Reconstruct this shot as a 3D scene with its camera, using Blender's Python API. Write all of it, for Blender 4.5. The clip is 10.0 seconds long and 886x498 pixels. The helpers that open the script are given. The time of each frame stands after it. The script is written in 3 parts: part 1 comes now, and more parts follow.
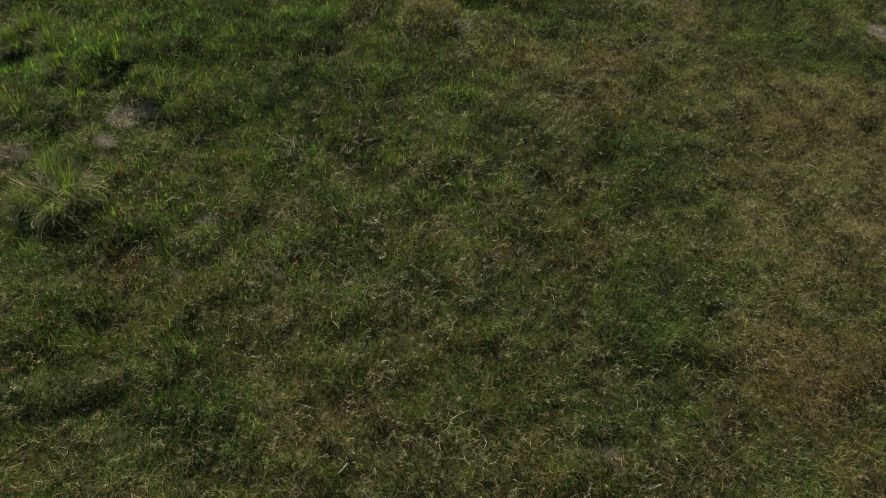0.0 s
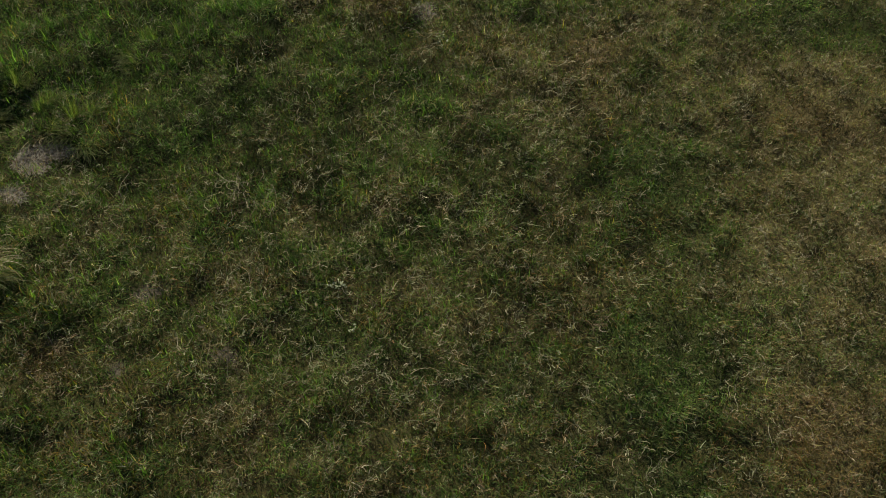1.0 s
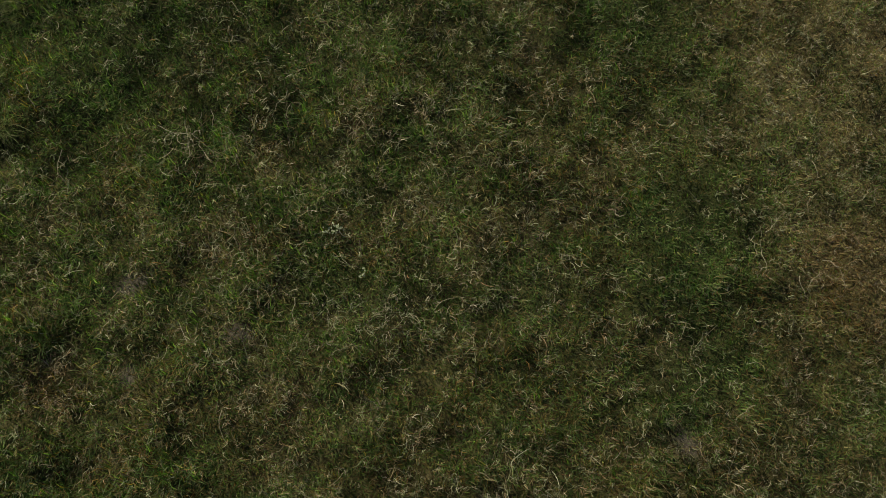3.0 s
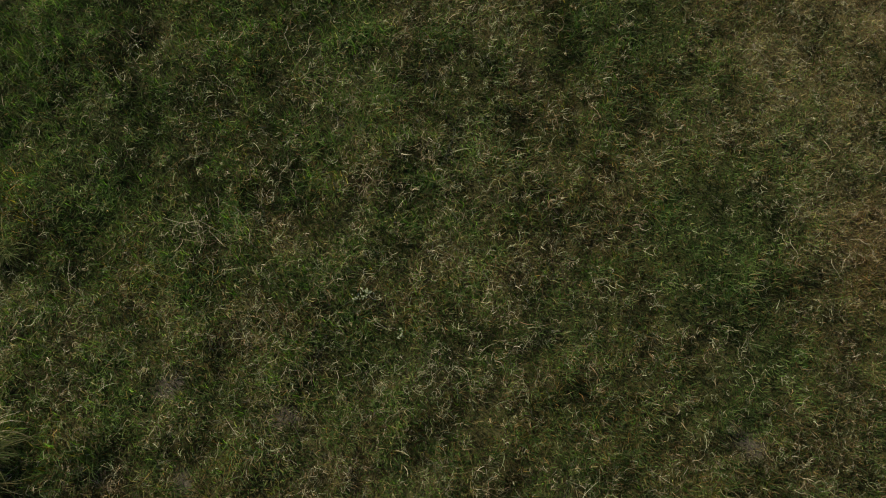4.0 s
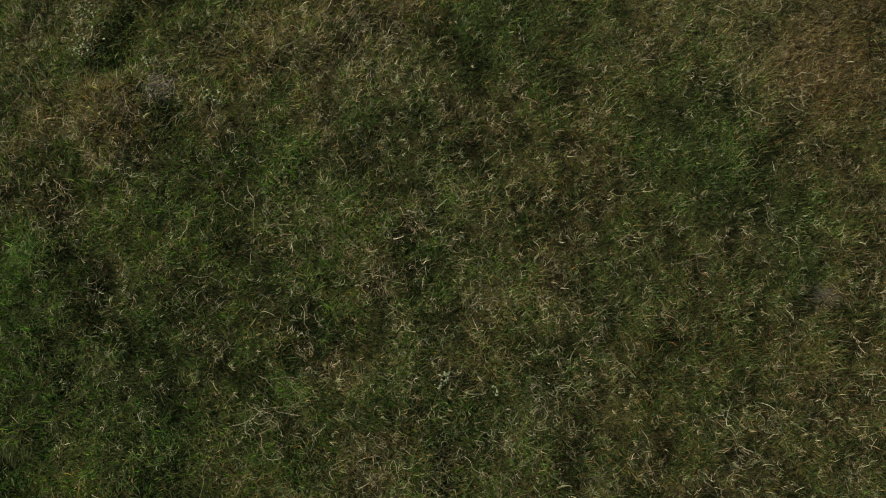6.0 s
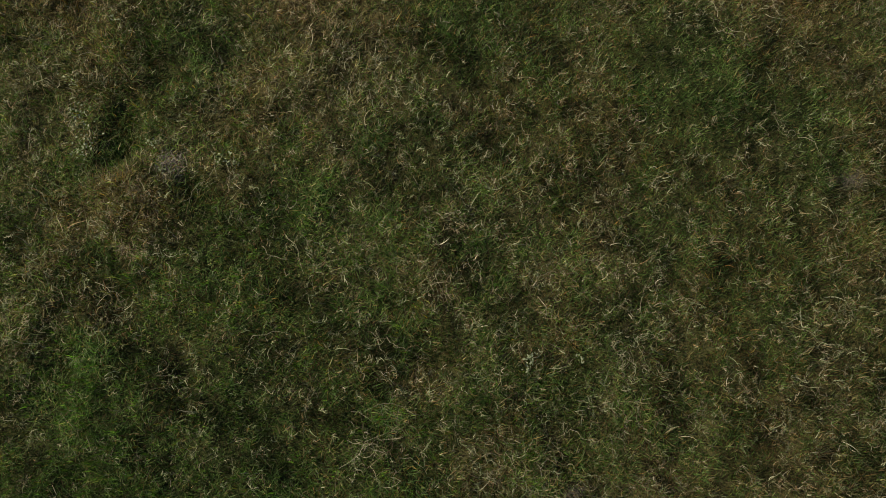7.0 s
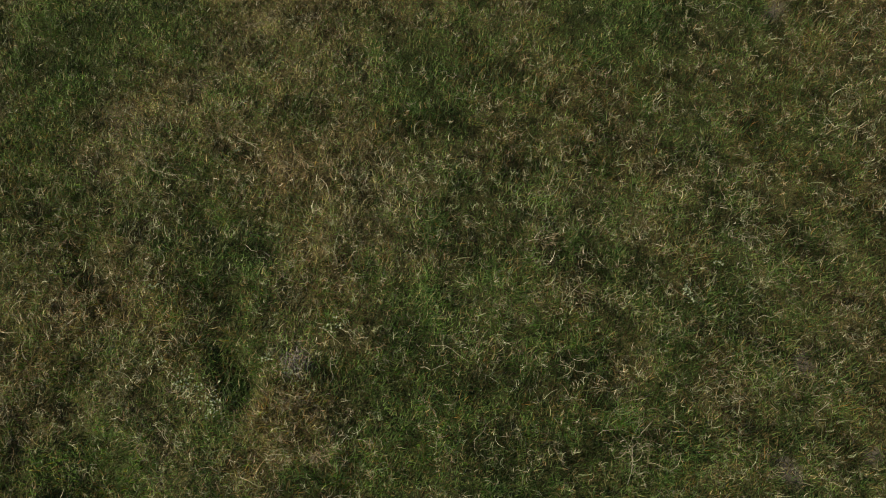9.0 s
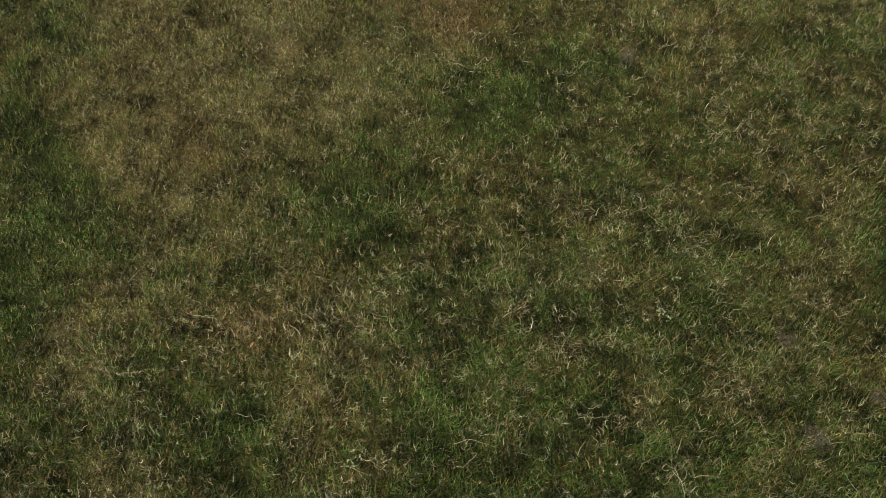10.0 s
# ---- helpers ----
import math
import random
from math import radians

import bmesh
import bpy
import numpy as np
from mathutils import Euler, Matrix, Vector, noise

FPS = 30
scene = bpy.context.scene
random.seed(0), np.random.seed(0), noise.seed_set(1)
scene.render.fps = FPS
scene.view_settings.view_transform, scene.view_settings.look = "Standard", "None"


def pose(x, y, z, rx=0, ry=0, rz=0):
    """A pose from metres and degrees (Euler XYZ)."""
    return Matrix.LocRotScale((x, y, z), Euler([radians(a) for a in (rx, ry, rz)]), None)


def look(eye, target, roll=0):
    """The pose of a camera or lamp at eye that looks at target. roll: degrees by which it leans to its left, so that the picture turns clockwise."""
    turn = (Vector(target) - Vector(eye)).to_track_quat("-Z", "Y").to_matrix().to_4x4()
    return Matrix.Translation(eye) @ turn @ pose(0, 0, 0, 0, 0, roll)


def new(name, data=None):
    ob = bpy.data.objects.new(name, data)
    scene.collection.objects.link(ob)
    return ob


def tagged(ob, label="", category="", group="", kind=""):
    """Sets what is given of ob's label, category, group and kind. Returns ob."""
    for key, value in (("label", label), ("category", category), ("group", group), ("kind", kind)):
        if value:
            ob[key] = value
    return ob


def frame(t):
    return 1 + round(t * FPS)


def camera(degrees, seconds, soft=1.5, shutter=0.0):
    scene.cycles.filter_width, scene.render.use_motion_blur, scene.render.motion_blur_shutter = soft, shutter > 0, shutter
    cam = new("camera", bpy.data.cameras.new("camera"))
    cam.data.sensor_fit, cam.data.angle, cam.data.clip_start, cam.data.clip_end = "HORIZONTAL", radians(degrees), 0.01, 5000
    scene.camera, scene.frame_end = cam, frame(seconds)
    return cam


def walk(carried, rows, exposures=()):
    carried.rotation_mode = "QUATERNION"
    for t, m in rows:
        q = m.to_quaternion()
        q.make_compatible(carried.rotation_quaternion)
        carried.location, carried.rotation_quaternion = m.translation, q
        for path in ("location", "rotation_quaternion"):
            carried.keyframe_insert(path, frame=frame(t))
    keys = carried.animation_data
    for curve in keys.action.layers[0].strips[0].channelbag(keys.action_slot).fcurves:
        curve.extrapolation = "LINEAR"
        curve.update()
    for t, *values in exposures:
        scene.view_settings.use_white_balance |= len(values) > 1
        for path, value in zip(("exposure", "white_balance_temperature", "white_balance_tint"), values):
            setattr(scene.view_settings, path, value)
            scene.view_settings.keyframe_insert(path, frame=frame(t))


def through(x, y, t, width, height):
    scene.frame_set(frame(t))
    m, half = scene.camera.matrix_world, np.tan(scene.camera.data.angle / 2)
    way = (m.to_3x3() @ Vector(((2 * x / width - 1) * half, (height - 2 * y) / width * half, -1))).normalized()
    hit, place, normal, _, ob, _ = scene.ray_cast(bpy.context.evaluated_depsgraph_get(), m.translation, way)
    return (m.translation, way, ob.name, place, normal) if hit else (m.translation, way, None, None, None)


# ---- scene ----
cam = camera(53.2, 10.0, soft=1.0)
PATH = [
    (0, (0.37, 0.104, 10.509), (0.38, 1.334, 8.932), 2.3),
    (0.5, (0.292, 1.802, 10.534), (0.346, 2.906, 8.868), 2.7),
    (1, (0.16, 3.336, 10.556), (0.262, 4.311, 8.813), 3.5),
    (1.5, (-0.023, 4.329, 10.531), (0.106, 5.182, 8.727), 4.1),
    (2, (-0.216, 4.892, 10.608), (-0.053, 5.559, 8.73), 5.9),
    (2.2, (-0.29, 5.112, 10.614), (-0.108, 5.696, 8.71), 7.3),
    (3.3, (-0.579, 6.13, 10.539), (-0.374, 6.529, 8.59), 8.5),
    (3.5, (-0.657, 6.388, 10.541), (-0.438, 6.77, 8.59), 9.0),
    (4, (-0.805, 7.058, 10.555), (-0.569, 7.376, 8.595), 10.4),
    (4.5, (-0.852, 7.769, 10.603), (-0.59, 8.024, 8.637), 11.7),
    (5, (-0.843, 8.277, 10.712), (-0.57, 8.46, 8.74), 13.0),
    (5.5, (-0.982, 8.571, 10.792), (-0.673, 8.714, 8.822), 13.8),
    (5.7, (-1.002, 8.718, 10.824), (-0.687, 8.839, 8.853), 14.3),
    (6.8, (-1.819, 9.579, 10.853), (-1.39, 9.627, 8.9), 10.7),
    (7, (-1.912, 9.857, 10.88), (-1.481, 9.886, 8.927), 10.0),
    (7.5, (-2.241, 10.658, 10.936), (-1.777, 10.64, 8.991), 7.6),
    (8, (-2.436, 11.615, 11.001), (-1.877, 11.519, 9.083), 5.0),
    (8.5, (-2.529, 12.489, 11.021), (-1.944, 12.289, 9.119), 3.7),
    (9, (-2.57, 13.356, 10.962), (-1.912, 13.002, 9.106), 2.8),
    (9.5, (-2.543, 14.145, 10.905), (-1.818, 13.597, 9.124), 1.5),
    (10, (-2.298, 14.907, 10.885), (-1.581, 14.133, 9.186), 0.8),
]
walk(cam, [(t, look(eye, target, roll)) for t, eye, target, roll in PATH],
     exposures=[(0, 0.62), (2, 0.33), (4, 0.29), (7, 0.34), (8.5, 0.44), (10, 0.71)])

# ---- light ----
SUN_UP, SUN_WAY = 33.0, (-0.36, 0.93)      # height in degrees; the way towards the sun in plan
SUN_TURN = math.atan2(SUN_WAY[0], SUN_WAY[1])
world = bpy.data.worlds.new("sky")
scene.world = world
world.use_nodes = True
sky = world.node_tree.nodes.new("ShaderNodeTexSky")
sky.sky_type, sky.sun_disc = "NISHITA", False
sky.sun_elevation, sky.sun_rotation = radians(SUN_UP), SUN_TURN
sky.air_density, sky.dust_density, sky.ozone_density = 1.0, 1.2, 1.0
world.node_tree.links.new(sky.outputs[0], world.node_tree.nodes["Background"].inputs[0])
world.node_tree.nodes["Background"].inputs[1].default_value = 0.046
sun = new("sun", bpy.data.lights.new("sun", "SUN"))
sun.data.energy, sun.data.angle, sun.data.color = 5.0, radians(0.6), (1.0, 0.92, 0.58)
sun.matrix_world = look((SUN_WAY[0] * 20, SUN_WAY[1] * 20, 20 * math.tan(radians(SUN_UP)) * math.hypot(*SUN_WAY)), (0, 0, 0))


# ---- fields over the plan ----
def lattice(x, y, size, seed):
    """Smooth noise from -1 to 1 over the plan, with lumps of that size in metres."""
    rng = np.random.default_rng(seed)
    table = rng.uniform(-1, 1, (256, 256))
    u, v = np.asarray(x) / size + 57.3 * seed, np.asarray(y) / size + 31.7 * seed
    i, j = np.floor(u).astype(int), np.floor(v).astype(int)
    fu, fv = u - i, v - j
    fu, fv = fu * fu * (3 - 2 * fu), fv * fv * (3 - 2 * fv)
    g = lambda a, b: table[(i + a) % 256, (j + b) % 256]
    return (g(0, 0) * (1 - fu) + g(1, 0) * fu) * (1 - fv) + (g(0, 1) * (1 - fu) + g(1, 1) * fu) * fv


def layers(x, y, size, seed, rounds=3):
    """Noise at several sizes, each half as large as the one before."""
    return sum(lattice(x, y, size / 2**k, seed + k) / 2**k for k in range(rounds)) / (2 - 2.0 ** (1 - rounds))


def spots(x, y, rows, rough=0.35, seed=5, lump=0.7):
    """The sum of soft uneven patches: x, y, half-width, half-depth, turn in degrees, strength."""
    out = np.zeros(np.shape(x))
    wob = layers(x, y, lump, seed)
    for px, py, rx, ry, turn, strength in rows:
        c, s = math.cos(radians(turn)), math.sin(radians(turn))
        dx, dy = x - px, y - py
        d = np.hypot((dx * c + dy * s) / rx, (dy * c - dx * s) / ry) + rough * wob
        out += strength * np.clip(1.25 - d, 0, 1) ** 1.0 * np.clip(1.6 - 0.6 * d, 0, 1)
    return out


# uneven patches: x, y, half-width, half-depth, turn, strength
ROUGH = [(-6.2, 11.0, 3.2, 4.2, 0, 1.0)]
HUMPS = [
    (-5.5, 12.7, 1.5, 0.6, 22, 0.17), (-4.85, 11.55, 0.5, 0.4, 30, 0.12), (-5.7, 9.0, 0.7, 0.6, 0, 0.10), (-4.0, 10.75, 0.55, 0.4, 0, 0.08),
    (-4.05, 5.85, 1.0, 0.32, 8, 0.15), (-5.2, 6.5, 0.7, 0.35, 0, 0.10), (-3.2, 7.55, 0.5, 0.4, 0, 0.07), (0.15, 14.0, 0.5, 0.45, 20, 0.10),
    (-6.7, 11.0, 0.7, 0.5, 0, 0.10), (-2.5, 13.1, 0.9, 0.5, 10, 0.08), (-3.3, 11.9, 0.6, 0.5, 0, 0.08), (-5.35, 12.3, 0.8, 0.35, 10, 0.12),
]
# dips in the ground; dryness() also deepens their plant colour to strengthen the shade
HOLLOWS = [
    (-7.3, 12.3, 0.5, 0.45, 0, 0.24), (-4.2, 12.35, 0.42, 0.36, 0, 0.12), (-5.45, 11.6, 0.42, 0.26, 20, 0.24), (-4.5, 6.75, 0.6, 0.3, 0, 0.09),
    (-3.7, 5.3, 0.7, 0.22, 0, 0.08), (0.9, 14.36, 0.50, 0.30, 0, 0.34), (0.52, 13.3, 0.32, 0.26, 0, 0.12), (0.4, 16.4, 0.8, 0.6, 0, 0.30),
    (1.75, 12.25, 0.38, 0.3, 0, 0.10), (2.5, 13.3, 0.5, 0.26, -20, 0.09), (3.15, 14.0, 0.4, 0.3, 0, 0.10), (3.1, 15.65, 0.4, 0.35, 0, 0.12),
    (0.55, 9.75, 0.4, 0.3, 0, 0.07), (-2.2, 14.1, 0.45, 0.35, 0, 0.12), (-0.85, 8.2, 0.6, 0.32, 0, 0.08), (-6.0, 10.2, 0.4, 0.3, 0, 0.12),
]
DRY = [
    (8.0, 9.8, 5.6, 5.0, 0, 0.45), (8.0, 10.0, 2.6, 2.4, 0, 0.5), (5.2, 6.4, 1.9, 1.8, 0, 0.25), (3.0, 12.4, 2.2, 1.5, 0, 0.4), (5.6, 11.6, 1.6, 1.2, 0, 0.35),
    (-2.1, 7.75, 0.6, 0.4, 0, 0.35), (-4.4, 7.8, 0.6, 0.4, 0, 0.5), (0.1, 13.92, 0.6, 0.55, 30, 1.3), (-1.9, 9.9, 0.7, 0.4, 0, 0.3),
    (2.5, 15.2, 1.6, 1.2, 0, 0.4), (0.0, 10.0, 0.5, 0.3, 0, 0.4),
    (5.1, 14.3, 0.9, 0.6, 0, 0.5), (6.4, 11.9, 1.2, 0.8, 0, 0.4),
]
DAMP = [
    (3.5, 10.1, 0.9, 1.4, 0, -0.75), (3.5, 7.3, 0.8, 1.0, 0, -0.55), (6.9, 13.3, 1.3, 0.65, 0, -1.3), (8.45, 12.9, 0.8, 0.6, 0, -1.3), (9.8, 11.3, 0.8, 0.6, 0, -0.7),
    (3.2, 6.5, 1.3, 1.3, 0, -0.3), (4.3, 7.9, 0.9, 0.7, 0, -0.3), (3.7, 5.6, 1.2, 0.7, 0, -0.35), (4.3, 10.5, 0.8, 1.0, 0, -0.4), (5.1, 10.4, 0.6, 0.6, 0, -0.3),
    (6.4, 14.8, 1.2, 0.8, 0, -0.8), (5.0, 15.7, 0.8, 0.5, 0, -0.4),
]
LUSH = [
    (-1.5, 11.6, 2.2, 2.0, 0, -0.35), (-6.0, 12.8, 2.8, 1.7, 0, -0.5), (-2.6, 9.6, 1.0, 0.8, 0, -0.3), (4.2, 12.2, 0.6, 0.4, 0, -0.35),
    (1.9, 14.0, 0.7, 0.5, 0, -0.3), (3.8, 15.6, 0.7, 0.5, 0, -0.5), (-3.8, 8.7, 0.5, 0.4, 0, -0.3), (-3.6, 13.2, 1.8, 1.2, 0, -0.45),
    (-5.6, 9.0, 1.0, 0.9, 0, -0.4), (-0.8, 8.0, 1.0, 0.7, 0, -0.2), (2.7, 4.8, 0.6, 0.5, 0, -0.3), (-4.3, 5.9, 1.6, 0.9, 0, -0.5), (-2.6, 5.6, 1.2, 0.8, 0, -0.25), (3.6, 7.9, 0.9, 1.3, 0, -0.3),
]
DRY_SMALL = [
    (0.2, 15.1, 1.1, 0.8, 0, 0.4), (2.57, 15.84, 0.6, 0.5, 0, 0.4), (4.92, 14.72, 0.6, 0.5, 0, 0.4), (0.8, 9.9, 0.45, 0.8, 0, 0.4),
    (1.0, 7.65, 0.4, 0.4, 0, 0.4), (-1.75, 6.85, 0.45, 0.35, 0, 0.5), (-0.08, 7.29, 0.4, 0.3, 0, 0.4), (2.81, 4.75, 0.5, 0.4, 0, 0.5),
    (3.58, 6.6, 0.3, 0.3, 0, 0.3), (5.37, 8.79, 0.6, 0.5, 0, 0.4), (4.38, 8.28, 0.5, 0.4, 0, 0.4), (2.02, 12.51, 0.5, 0.35, 0, 0.4),
    (-2.0, 8.86, 0.35, 0.3, 0, 0.4), (-2.61, 13.17, 0.5, 0.4, 0, 0.5), (-2.75, 9.5, 0.35, 0.25, 0, 0.35),
]
LUSH_SMALL = [
    (2.61, 13.8, 0.5, 0.4, 0, -0.5), (-0.3, 11.85, 0.7, 0.45, 0, -0.4), (1.64, 12.4, 0.4, 0.3, 0, -0.35), (-0.22, 9.0, 0.4, 0.3, 0, -0.4),
    (0.2, 12.3, 0.35, 0.3, 0, -0.35), (-1.56, 10.49, 0.45, 0.3, 0, -0.4), (3.33, 8.25, 0.4, 0.35, 0, -0.5), (3.65, 6.92, 0.5, 0.35, 0, -0.5),
    (3.37, 10.72, 0.5, 0.5, 0, -0.5), (-3.86, 5.67, 0.5, 0.4, 0, -0.4), (-4.95, 6.87, 0.6, 0.5, 0, -0.4), (-2.92, 6.58, 0.5, 0.4, 0, -0.4),
    (7.6, 11.3, 0.5, 0.3, 20, -0.35), (3.3, 7.8, 1.0, 1.3, 0, -0.35), (6.2, 8.4, 0.4, 0.3, 0, -0.3),
]
RED = [
    (6.0, 6.4, 1.1, 0.6, 0, 1.0), (5.5, 6.0, 0.8, 0.8, 0, 0.6), (6.35, 11.3, 0.8, 0.65, 0, 0.65), (3.3, 12.7, 0.4, 0.3, 0, 0.5),
    (-2.1, 7.9, 0.3, 0.2, 0, 0.5), (-4.4, 7.8, 0.35, 0.25, 0, 0.4), (6.9, 10.9, 0.6, 0.5, 0, 0.4), (4.0, 8.3, 0.4, 0.3, 0, 0.3),
    (2.4, 15.0, 0.5, 0.5, 0, 0.3), (0.1, 13.9, 0.5, 0.45, 0, 0.45), (-1.5, 8.7, 0.25, 0.2, 0, 0.5), (4.0, 9.6, 0.4, 0.4, 0, 0.35),
    (5.0, 6.9, 0.35, 0.3, 0, 0.6), (5.86, 7.08, 0.4, 0.3, 0, 0.5),
]
BARE = [
    (-4.95, 10.86, 0.32, 0.24, 30, 0.95), (-4.62, 10.98, 0.26, 0.14, 0, 0.6), (-5.12, 10.28, 0.2, 0.17, 0, 0.4), (-3.12, 8.70, 0.28, 0.15, 10, 0.5), (-2.05, 7.8, 0.20, 0.15, 0, 0.5),
    (2.68, 5.08, 0.13, 0.22, 30, 0.45), (8.8, 13.72, 0.6, 0.2, 158, 1.3), (7.1, 8.58, 0.35, 0.25, 0, 0.2), (5.15, 13.28, 0.32, 0.2, 0, 0.2),
    (5.1, 14.6, 0.4, 0.3, 0, 0.15), (4.55, 14.3, 0.3, 0.25, 0, 0.15), (0.68, 13.64, 0.26, 0.2, 0, 0.4),
    (-3.42, 7.66, 0.12, 0.16, 0, 0.42), (-6.6, 9.95, 0.4, 0.3, 0, 0.5), (7.25, 9.08, 0.5, 0.4, 0, 0.15), (9.34, 9.98, 0.5, 0.4, 0, 0.2),
]
TALL = [
    (-3.0, 10.0, 5.0, 5.5, 0, 0.15), (-5.5, 12.7, 1.5, 0.6, 22, 0.6), (-4.85, 11.55, 0.5, 0.4, 0, 0.5),
    (-5.2, 8.6, 0.9, 0.8, 0, 0.9), (-5.7, 12.4, 2.4, 1.8, 0, 0.4), (-4.4, 11.5, 0.9, 0.7, 0, 0.2), (2.7, 4.8, 0.7, 0.5, 0, 0.7),
    (6.8, 9.6, 3.0, 3.4, 0, -0.3), (7.3, 13.2, 1.9, 0.9, 0, -0.35), (3.4, 7.8, 1.0, 1.2, 0, -0.2), (5.2, 6.4, 1.8, 1.6, 0, -0.15), (-2.5, 13.2, 1.8, 1.0, 0, 0.3), (0.3, 14.0, 0.6, 0.5, 0, 0.4),
]


def hill(x, y):
    """The ground's height."""
    out = np.hypot(x - 2, y - 9)
    near = np.clip((22 - out) / 8, 0, 1)
    return (0.07 * layers(x, y, 3.6, 11) * near + 0.5 * lattice(x, y, 30, 13) * np.clip((out - 14) / 40, 0, 1)
            + (0.072 * (1 + 0.55 * np.clip(-x / 3, 0, 1)) * layers(x, y, 0.75, 21) + 0.022 * lattice(x, y, 0.28, 25)) * near
            + 0.7 * spots(x, y, HUMPS, 0.3, 6) - 0.62 * spots(x, y, HOLLOWS, 0.3, 6) + 0.10 * layers(x, y, 1.3, 91) * np.clip(spots(x, y, ROUGH, 0.2, 6), 0, 1))


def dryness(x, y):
    # hollows turn deeper green with less straw: shade partly put into plant colour
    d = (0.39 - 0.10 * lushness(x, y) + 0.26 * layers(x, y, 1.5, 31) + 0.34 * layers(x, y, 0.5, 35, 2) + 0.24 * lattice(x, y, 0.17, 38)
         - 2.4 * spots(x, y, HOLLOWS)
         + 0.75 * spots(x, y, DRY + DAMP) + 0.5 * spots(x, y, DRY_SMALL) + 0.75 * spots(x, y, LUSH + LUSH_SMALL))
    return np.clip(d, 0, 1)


def lushness(x, y):
    """Damper, greener ground towards the north-west."""
    return np.clip((1.5 - x) / 3, 0, 1) * np.clip((y - 8.5) / 2, 0, 1)


def redness(x, y):
    return np.clip(0.22 - 0.12 * lushness(x, y) + 0.55 * layers(x, y, 0.9, 41) + spots(x, y, RED), 0, 1)


def bareness(x, y):
    return np.clip(1.7 * spots(x, y, BARE, 0.75, 8, 0.3), 0, 1)


def tallness(x, y):
    return np.clip(1.0 - 0.2 * np.clip((x - 3) / 3, 0, 1) + 0.35 * layers(x, y, 1.3, 51) + 0.6 * lattice(x, y, 0.26, 55) + 0.35 * lattice(x, y, 0.45, 57) * np.clip(2 - 0.3 * x, 0.2, 1) + spots(x, y, TALL), 0.45, 3)


def toning(x, y):
    """How much paler or deeper the plants of one clump are than the rest. ROUGH adds a painted lift for sun through
    its bright grass.
    """
    return np.clip(0.62 * lattice(x, y, 0.075, 62) + 0.60 * lattice(x, y, 0.17, 63) + 0.50 * lattice(x, y, 0.4, 64) + 0.25 * np.clip(spots(x, y, ROUGH, 0.2, 6), 0, 1), -0.68, 0.8)


# ---- materials ----
def shader(name):
    m = bpy.data.materials.new(name)
    m.use_nodes = True
    t = m.node_tree
    return m, t, t.nodes["Principled BSDF"]


def node(t, kind, **values):
    n = t.nodes.new(kind)
    for key, v in values.items():
        n.inputs[key].default_value = v
    return n


def ramp(t, source, stops):
    n = t.nodes.new("ShaderNodeValToRGB")
    while len(n.color_ramp.elements) < len(stops):
        n.color_ramp.elements.new(0.5)
    for e, (at, c) in zip(n.color_ramp.elements, stops):
        e.position, e.color = at, (*c, 1)
    t.links.new(source, n.inputs[0])
    return n.outputs[0]


def blend(t, factor, a, b, how="MIX"):
    n = t.nodes.new("ShaderNodeMix")
    n.data_type, n.blend_type = "RGBA", how
    for socket, v in ((n.inputs[0], factor), (n.inputs[6], a), (n.inputs[7], b)):
        if isinstance(v, (int, float)):
            socket.default_value = v
        elif isinstance(v, tuple):
            socket.default_value = (*v, 1)
        else:
            t.links.new(v, socket)
    return n.outputs[2]


def calc(t, how, a, b):
    n = t.nodes.new("ShaderNodeMath")
    n.operation = how
    for socket, v in ((n.inputs[0], a), (n.inputs[1], b)):
        if isinstance(v, (int, float)):
            socket.default_value = v
        else:
            t.links.new(v, socket)
    return n.outputs[0]


def attribute(t, name):
    n = t.nodes.new("ShaderNodeAttribute")
    n.attribute_name = name
    return n.outputs["Fac"]


